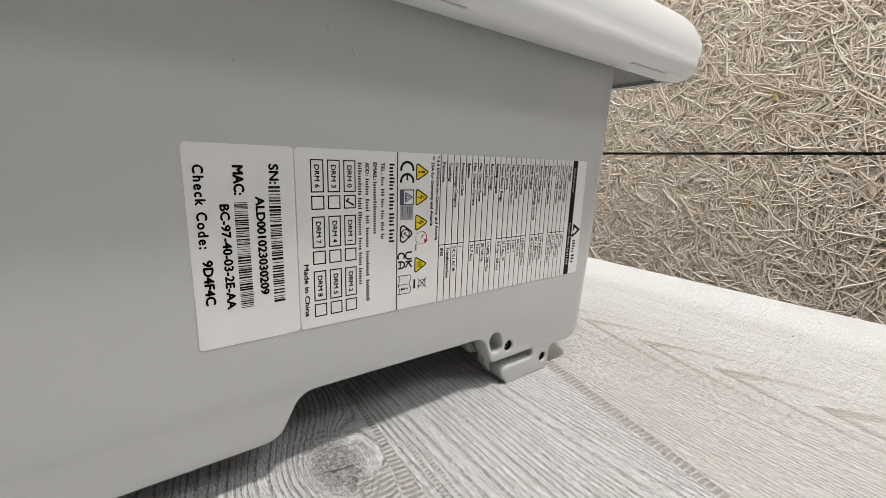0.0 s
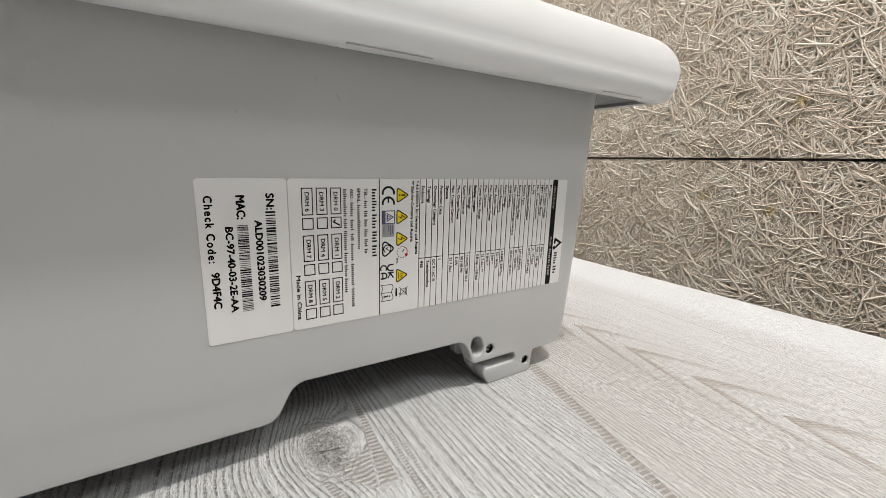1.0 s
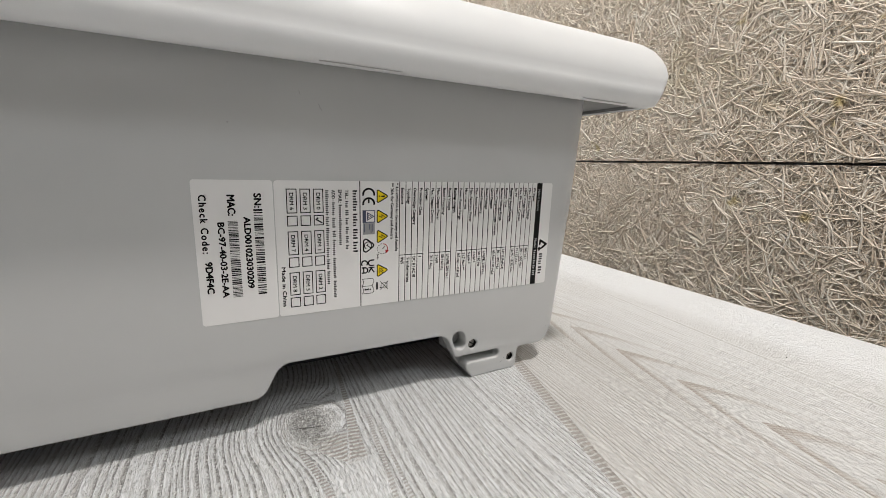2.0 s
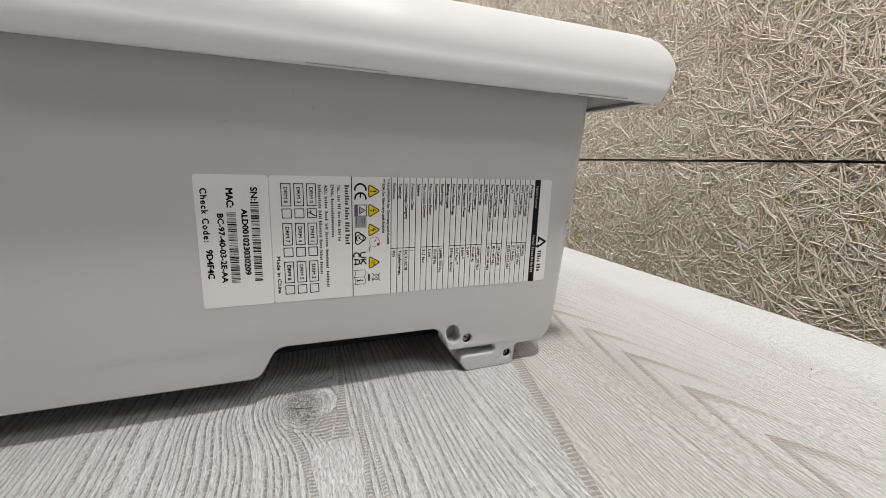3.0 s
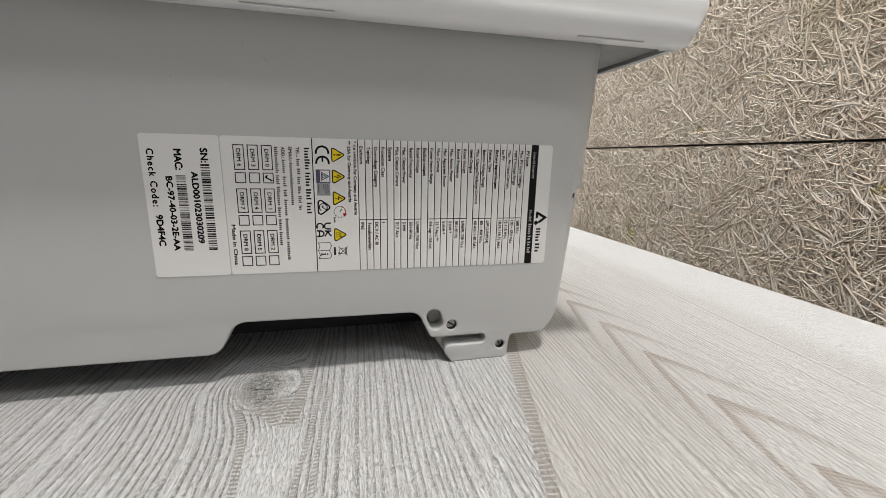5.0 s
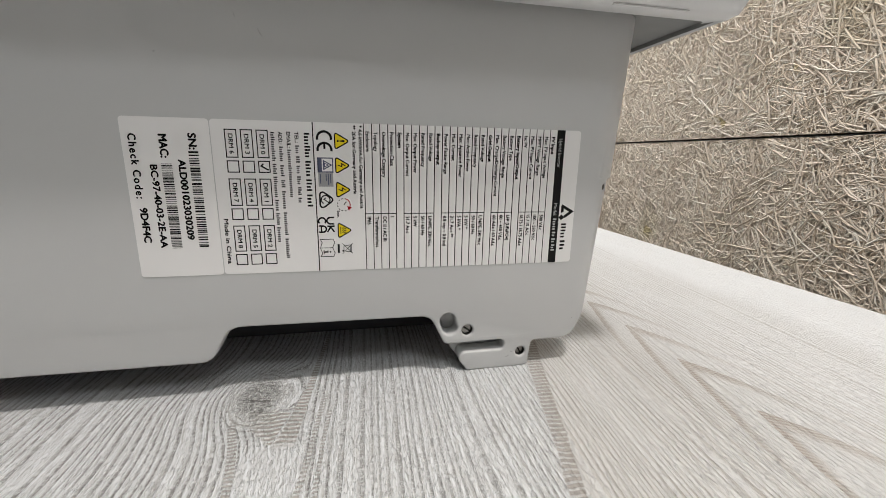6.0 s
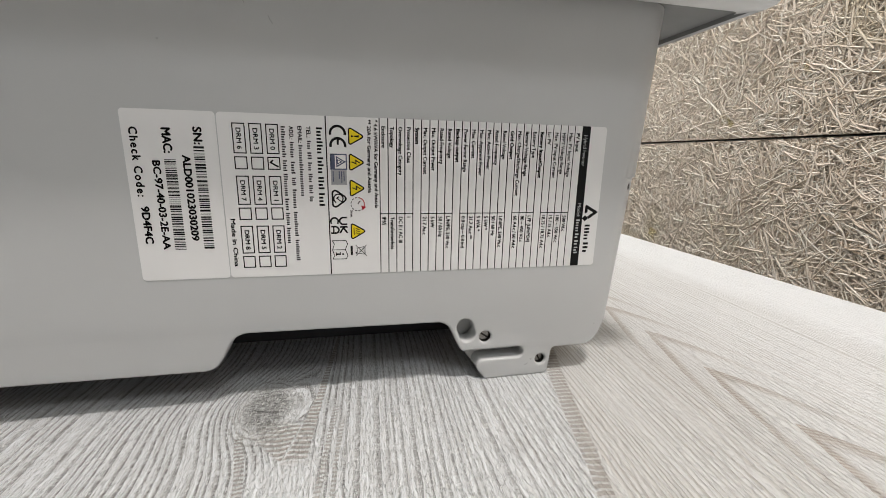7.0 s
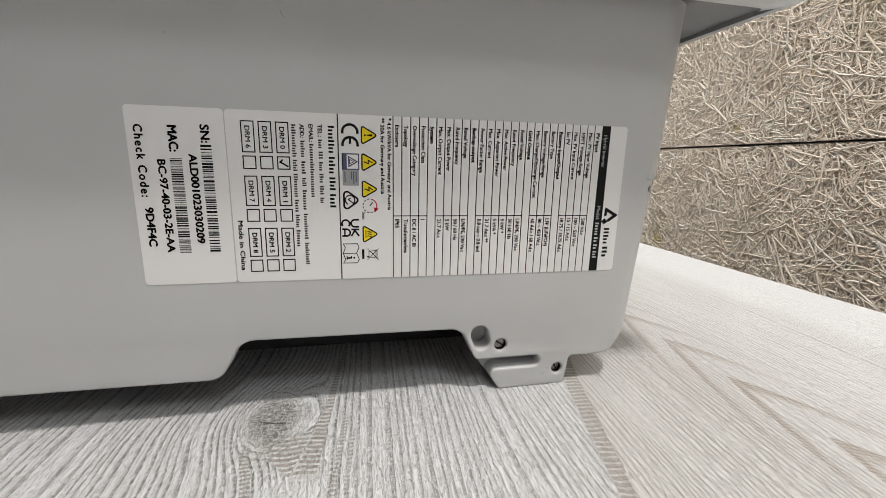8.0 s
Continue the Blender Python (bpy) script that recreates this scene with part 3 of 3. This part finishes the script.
def stroke(bm, points, w, closed=False, lift=LIFT):
    """A line of width w through (u, v) points."""
    pts = [Vector(p) for p in points]
    count = len(pts)
    left, right = [], []
    for k in range(count):
        a = pts[k - 1] if k or closed else pts[k]
        b = pts[(k + 1) % count] if k + 1 < count or closed else pts[k]
        d0, d1 = pts[k] - a, b - pts[k]
        d0 = d0.normalized() if d0.length else d1.normalized()
        d1 = d1.normalized() if d1.length else d0
        n0, n1 = Vector((-d0.y, d0.x)), Vector((-d1.y, d1.x))
        n = (n0 + n1).normalized()
        n *= w / 2 / max(n.dot(n0), 0.4)
        left.append(pts[k] + n), right.append(pts[k] - n)
    for k in range(count if closed else count - 1):
        j = (k + 1) % count
        shape(bm, [left[k], left[j], right[j], right[k]], lift)


def arc(cu, cv, r, a0, a1, steps=24, rv=None):
    rv = rv or r
    return [(cu + r * math.cos(radians(a0 + (a1 - a0) * k / steps)), cv + rv * math.sin(radians(a0 + (a1 - a0) * k / steps))) for k in range(steps + 1)]


def frame_line(bm, u0, u1, v0, v1, w):
    stroke(bm, [(u0, v0), (u1, v0), (u1, v1), (u0, v1)], w, True)


WORDS = []


def words(text, u, v, cap, parent, width=0.0, squeeze=0.0, bold=0.0, ink=None, spacing=1.0):
    """A line of writing from (u, v), its capitals cap high; width: its full length, or squeeze: its narrowing."""
    WORDS.append((text, u, v, cap, parent, width, squeeze, bold, ink or INK, spacing))


def set_words():
    made = []
    for text, u, v, cap, parent, width, squeeze, bold, ink, spacing in WORDS:
        curve = bpy.data.curves.new("text_line", "FONT")
        curve.body, curve.size, curve.resolution_u, curve.space_character = text, 1.0, 3, spacing
        made.append(new("text_line", curve))
    graph = bpy.context.evaluated_depsgraph_get()
    for ob, (text, u, v, cap, parent, width, squeeze, bold, ink, spacing) in zip(made, WORDS):
        mesh = bpy.data.meshes.new_from_object(ob.evaluated_get(graph))
        xs = [q.co.x for q in mesh.vertices]
        tall = 0.729
        sy = cap / 1000 / tall
        sx = width / 1000 / (max(xs) - min(xs)) if width else sy * squeeze
        low = min(xs)
        for q in mesh.vertices:
            a, b = (q.co.x - low) * sx * 1000, q.co.y * sy * 1000
            q.co = spot(u + a, v + b, LIFT)
        if ink is INK:
            # heavier strokes: the outline laid down again, a hair to each side
            bm = bmesh.new()
            bm.from_mesh(mesh)
            hair = (0.030 + bold) * sy
            for da, db in ((hair, 0), (-hair, 0), (0, hair * 0.8), (0, -hair * 0.8)):
                copy = bmesh.ops.duplicate(bm, geom=[g for g in bm.faces if g.tag is False][:len(mesh.polygons)])
                for g in copy["geom"]:
                    if isinstance(g, bmesh.types.BMVert):
                        g.co.z -= da
                        g.co.x += db
                    if isinstance(g, bmesh.types.BMFace):
                        g.tag = True
            bm.to_mesh(mesh)
            bm.free()
        mesh.materials.clear()
        mesh.materials.append(ink)
        curve = ob.data
        bpy.data.objects.remove(ob)
        bpy.data.curves.remove(curve)
        line = new("text_line", mesh)
        line.parent = parent


def greeked(u, v, cap, lengths, parent, ink=None, gap=0.9, lift=LIFT):
    """Words that are left as rows of plain little bars, one to a letter."""
    rng = random.Random(int(v * 10 + u * 7))
    bm = bmesh.new()
    for n in lengths:
        count = max(1, round(n / (cap * 0.62)))
        pitch = n / count
        for k in range(count):
            tall = cap * (1.0 if k == 0 else rng.choice((0.74, 0.74, 0.74, 1.0)))
            bar(bm, u + pitch * (k + 0.15), u + pitch * (k + 0.72), v, v + tall, lift)
        u += n + gap
    part("text_bar", bm, ink or INK, parent)


def barcode(u0, u1, v0, v1, parent, seed, count):
    rng = random.Random(seed)
    widths = [rng.choice((1, 1, 2, 2, 3)) for _ in range(2 * count - 1)]
    unit = (u1 - u0) / sum(widths)
    bm = bmesh.new()
    u = u0
    for k, w in enumerate(widths):
        if k % 2 == 0:
            bar(bm, u, u + w * unit, v0, v1)
        u += w * unit
    tagged(part("barcode", bm, INK, parent, "printed black barcode"), kind="stuff")


def serial_label():
    label = film("serial_label", -1.2, 76.1, 10.6, 48.3, 1.6, "white rounded sticker with barcodes and codes")
    words("SN:", 5.8, 38.9, 3.6, label, 7.4, bold=0.012)
    barcode(14.1, 61.3, 38.3, 42.7, label, 5, 44)
    words("ALD001023030209", 18.2, 33.5, 3.2, label, 39.0, bold=0.018)
    words("MAC:", 6.6, 26.3, 3.6, label, 10.6, bold=0.018)
    barcode(20.1, 61.5, 25.9, 30.6, label, 8, 50)
    words("BC-97-40-03-2E-AA", 20.8, 21.2, 3.1, label, 40.3, bold=0.018)
    words("Check Code:", 6.6, 13.6, 3.4, label, 30.0, bold=0.008, spacing=1.25)
    words("9D4F4C", 41.3, 14.2, 3.3, label, 17.0, bold=0.018)


def rating_label():
    label = film("rating_label", -1.2, 76.1, 48.8, 243.8, 1.8, "white rounded rating sticker with table and safety symbols")
    # check boxes
    for c, col in enumerate((69.4, 62.25, 55.1)):
        for k in range(3):
            u = 3.5 + 23.65 * k
            bm = bmesh.new()
            frame_line(bm, u, u + 13.1, col, col + 5.1, 0.5)
            part("box_frame", bm, INK, label)
            number = str(3 * c + k)
            words("DRM " + number, u + 2.0, col + 1.5, 2.1, label, 9.4)
            bm = bmesh.new()
            frame_line(bm, u + 14.9, u + 20.3, col, col + 5.1, 0.5)
            part("check_box", bm, INK, label)
    bm = bmesh.new()
    stroke(bm, [(19.6, 71.6), (20.7, 70.5), (22.7, 73.9)], 0.75)
    part("check_mark", bm, INK, label)
    words("Made in China", 47.2, 50.9, 2.1, label, 23.2)
    # maker's lines
    greeked(4.0, 75.9, 1.8, (14.5, 5.4, 10.8, 6.0, 6.4, 8.2), label)
    words("ADD.:", 4.0, 79.5, 1.9, label, 5.9)
    greeked(10.9, 79.5, 1.8, (7.6, 6.0, 4.0, 9.4, 12.3, 10.8), label, gap=1.5)
    words("EMAIL:", 3.9, 83.3, 1.9, label, 7.6)
    greeked(12.3, 83.3, 1.8, (24.2,), label)
    words("TEL.:", 3.8, 87.2, 1.9, label, 5.4)
    greeked(10.2, 87.2, 1.8, (4.2, 3.6, 4.2, 4.4, 4.3, 2.8), label, gap=1.1)
    greeked(3.9, 91.6, 2.7, (12.6, 8.2, 6.6, 7.0), label, gap=1.1)
    bm = bmesh.new()
    bar(bm, -1.2, 76.1, 95.65, 96.2)
    part("ruled_line", bm, INK, label)
    marks(label)
    words("** 20A for Germany and Austria", -0.2, 115.2, 1.85, label, 34.8)
    words("* 4.6 kW/kVA for Germany and Austria", -0.2, 118.4, 1.85, label, 42.5)
    # the table, row by row from the foot
    rows = [("Enclosure", "IP65"), ("Topology", "Transformerless"), ("Overvoltage Category", "DC II / AC III"), ("Protection Class", "I"), ("System", None),
            ("Max. Output Current", "21.7 Aa.c"), ("Max. Output Power", "5 kW"), ("Rated Frequency", "50 / 60 Hz"), ("Rated Voltage", "L/N/PE, 230 Va.c"), ("Backup output", None),
            ("Power Factor Range", "0.8 cap ~ 0.8 ind"), ("Max. Current", "21.7 Aa.c **"), ("Max. Apparent Power", "5 kVA *"), ("Max. Active Power", "5 kW *"),
            ("Rated Frequency", "50 / 60 Hz"), ("Rated Voltage", "L/N/PE, 230 Va.c"), ("Grid Output", None), ("Max. Charge/Discharge Current", "60 Ad.c / 60 Ad.c"),
            ("Battery Voltage Range", "80 ~ 450 Vd.c"), ("Battery Type", "LFP (LiFePO4)"), ("Battery Input/Output", None), ("Isc PV", "18.75 / 18.75 Ad.c"),
            ("Max. PV Input Current", "15 / 15 Ad.c"), ("MPPT Voltage Range", "100 ~ 550 Vd.c"), ("Max. PV Input Voltage", "580 Vd.c"), ("PV Input", None)]
    step = 4.155
    for k, (left, right) in enumerate(rows):
        v = 121.0 + step * k
        bm = bmesh.new()
        bar(bm, -1.2, 76.1, v - 0.22, v + 0.22)
        if right:
            bar(bm, 45.0, 45.4, v + 0.22, v + step - 0.22)
        part("ruled_line", bm, INK, label)
        words(left, 2.7, v + 1.05, 1.95, label, squeeze=0.96 if right else 1.04, bold=0.0 if right else 0.02)
        if right:
            words(right, 46.9, v + 1.05, 2.0, label, squeeze=0.93)
    bm = bmesh.new()
    bar(bm, -1.2, 76.1, 229.1, 234.0)
    part("title_band", bm, INK, label, "solid black band")
    global LIFT
    LIFT = 0.00036
    words("Hybrid Inverter", 3.5, 230.4, 2.2, label, 16.3, ink=LIGHT_INK)
    words("Model:", 40.2, 230.4, 2.2, label, 7.6, ink=LIGHT_INK)
    greeked(49.0, 230.4, 2.2, (7.4, 3.4, 3.2, 4.4), label, LIGHT_INK, 0.6, 0.00038)
    # maker's mark as plain shapes
    bm = bmesh.new()
    stroke(bm, [(41.6, 235.4), (45.2, 242.0), (48.4, 237.4)], 1.7)
    shape(bm, [(42.2, 235.2), (46.0, 235.2), (45.2, 236.9), (42.9, 236.9)])
    shape(bm, [(46.8, 235.6), (48.6, 237.6), (50.4, 235.6), (48.6, 233.9)])
    part("emblem", bm, INK, label)
    greeked(52.0, 236.0, 3.2, (9.4, 6.6), label, INK, 0.9)


def marks(label):
    """The row of approval and safety symbols."""
    bm = bmesh.new()
    stroke(bm, arc(6.6, 101.3, 3.4, 78, 282, 20), 1.15)
    stroke(bm, arc(12.2, 101.3, 3.4, 78, 282, 20), 1.15)
    stroke(bm, [(8.9, 101.3), (11.8, 101.3)], 1.0)
    part("approval_mark", bm, INK, label)
    bm = bmesh.new()
    frame_line(bm, 16.3, 23.3, 97.7, 105.0, 0.55)
    bar(bm, 16.3, 23.3, 97.6, 99.6)
    stroke(bm, [(17.6, 100.5), (19.8, 104.3), (22.0, 100.5)], 0.55, True)
    stroke(bm, [(18.8, 100.9), (19.8, 102.8), (20.8, 100.9)], 0.4, True)
    part("test_mark", bm, BLUE_INK, label, "slate blue square mark with a triangle")
    bm = bmesh.new()
    bar(bm, 23.6, 30.8, 97.6, 105.0)
    part("test_mark_panel", bm, GREY_INK, label)
    bm = bmesh.new()
    for v, n in ((103.5, 4.8), (102.4, 5.6), (101.3, 3.6), (98.4, 5.0)):
        bar(bm, 24.3, 24.3 + n, v, v + 0.45, LIFT + 0.00006)
    part("text_bar", bm, BLUE_INK, label)
    bm = bmesh.new()
    stroke(bm, fillet([(32.3, 97.9, 1.4), (37.6, 105.2, 1.4), (43.0, 97.9, 1.4)], 5), 0.85, True)
    stroke(bm, arc(37.6, 100.7, 2.2, 40, 330, 22), 0.6)
    stroke(bm, [(36.6, 100.9), (37.4, 99.9), (39.2, 102.4)], 0.55)
    part("approval_mark", bm, INK, label)
    bm = bmesh.new()
    stroke(bm, [(47.0, 104.6), (47.0, 102.6)] + arc(48.7, 102.6, 1.7, 180, 360, 10) + [(50.4, 104.6)], 0.85)
    stroke(bm, [(51.7, 104.7), (51.7, 100.9)], 0.85), stroke(bm, [(54.9, 104.6), (52.1, 102.6), (54.9, 100.9)], 0.85)
    stroke(bm, arc(48.9, 98.4, 1.8, 50, 310, 14), 0.85)
    stroke(bm, [(51.5, 96.6), (51.5, 98.8)] + arc(53.2, 98.8, 1.6, 180, 0, 10) + [(54.8, 96.6)], 0.85), stroke(bm, [(51.6, 97.9), (54.7, 97.9)], 0.7)
    part("approval_mark", bm, INK, label)
    bm = bmesh.new()
    page = [(58.7, 103.6), (60.5, 104.4), (63.4, 103.2), (66.4, 104.4), (68.2, 103.6), (68.2, 97.0), (66.4, 97.9), (63.4, 96.9), (60.5, 97.9), (58.7, 97.0)]
    stroke(bm, page, 0.36, True), stroke(bm, [(63.4, 103.2), (63.4, 96.9)], 0.3)
    bar(bm, 65.3, 66.1, 98.6, 100.9), bar(bm, 64.8, 66.1, 100.5, 100.95), bar(bm, 64.7, 66.7, 98.4, 98.85), shape(bm, arc(65.7, 102.0, 0.5, 0, 324, 9))
    part("manual_symbol", bm, INK, label)
    # warning triangles
    for u, kind in ((3.7, "mark"), (15.9, "bolt"), (28.4, "bolt"), (50.0, "heat")):
        edge = fillet([(u - 0.2, 106.5, 0.7), (u + 4.0, 113.7, 0.7), (u + 8.2, 106.5, 0.7)], 4)
        bm = bmesh.new()
        shape(bm, edge)
        part("warning_sign", bm, YELLOW_INK, label, "yellow warning triangle with black border")
        bm = bmesh.new()
        stroke(bm, edge, 0.62, True, LIFT + 0.00006)
        top = LIFT + 0.00006
        c = u + 4.0
        if kind == "mark":
            shape(bm, [(c - 0.55, 111.3), (c + 0.55, 111.3), (c + 0.25, 108.9), (c - 0.25, 108.9)], top), shape(bm, arc(c, 108.0, 0.5, 0, 324, 9), top)
        elif kind == "bolt":
            stroke(bm, [(c + 0.3, 111.4), (c - 0.9, 109.5), (c + 0.7, 109.6), (c - 0.2, 107.5)], 0.5, False, top)
        else:
            for w in (-1.1, 0.0, 1.1):
                stroke(bm, [(c + w, 110.6), (c + w + 0.4, 110.0), (c + w - 0.3, 109.2), (c + w, 108.5)], 0.4, False, top)
            bar(bm, c - 1.9, c + 1.9, 107.6, 108.0, top)
        part("warning_print", bm, INK, label)
    bm = bmesh.new()
    for k in range(9):
        stroke(bm, arc(40.3, 109.9, 3.25, 95 + 30 * k - 300, 112 + 30 * k - 300, 4), 0.4, False, LIFT + 0.0001)
    stroke(bm, [(40.3, 109.9), (38.6, 111.2)], 0.45, False, LIFT + 0.0001)
    part("timer_symbol", bm, INK, label)
    bm = bmesh.new()
    stroke(bm, arc(40.3, 109.9, 3.25, 172, 62, 12), 0.45, False, LIFT + 0.0001), shape(bm, [(41.6, 114.0), (41.0, 111.6), (43.4, 112.3)], LIFT + 0.0001)
    part("timer_arrow", bm, RED_INK, label, "small red curved arrow")
    words("5min.", 43.4, 106.3, 1.3, label, 3.6)
    bm = bmesh.new()
    bar(bm, 61.5, 66.4, 105.8, 106.9)
    stroke(bm, [(61.2, 113.8), (66.9, 108.4)], 0.3), stroke(bm, [(61.2, 108.4), (66.9, 113.8)], 0.3)
    stroke(bm, [(62.1, 112.5), (66.0, 112.5), (65.4, 109.1), (62.7, 109.1)], 0.3, True), bar(bm, 61.6, 66.5, 112.9, 113.2), shape(bm, arc(65.3, 108.7, 0.5, 0, 324, 9))
    part("recycling_symbol", bm, INK, label)


serial_label()
rating_label()


def scuff(x, z, length, width, turn):
    """A short rub mark on the painted side."""
    bm = bmesh.new()
    c, si = math.cos(radians(turn)), math.sin(radians(turn))
    loop = []
    for k in range(12):
        a = 2 * math.pi * k / 12
        p, q = length / 2 * math.cos(a), width / 2 * math.sin(a) * (1 + 0.4 * math.sin(3 * a))
        loop.append(bm.verts.new((x + c * p - si * q, -0.00006, z + si * p + c * q)))
    bm.faces.new(loop)
    part("scuff_mark", bm, SCUFF, inverter, "faint grey scuff")


for row in ((0.0745, 0.1868, 0.0042, 0.0006, -62), (0.0290, 0.1760, 0.0011, 0.0008, 10), (0.0640, 0.1935, 0.0030, 0.0004, -75), (0.2065, 0.0098, 0.0030, 0.0007, 25), (0.2092, 0.0128, 0.0016, 0.0009, -20),
            (0.2490, 0.0330, 0.0008, 0.0008, 0)):
    scuff(*row)
bm_speck = bmesh.new()
bmesh.ops.create_icosphere(bm_speck, subdivisions=2, radius=0.0006, matrix=Matrix.Translation((0.4445, -0.087, 0.0004)) @ Matrix.Diagonal((1.4, 0.8, 0.65, 1)))
tagged(link("crumb", bm_speck, THREAD), "tiny dark crumb lying on the table", "crumb")
set_words()
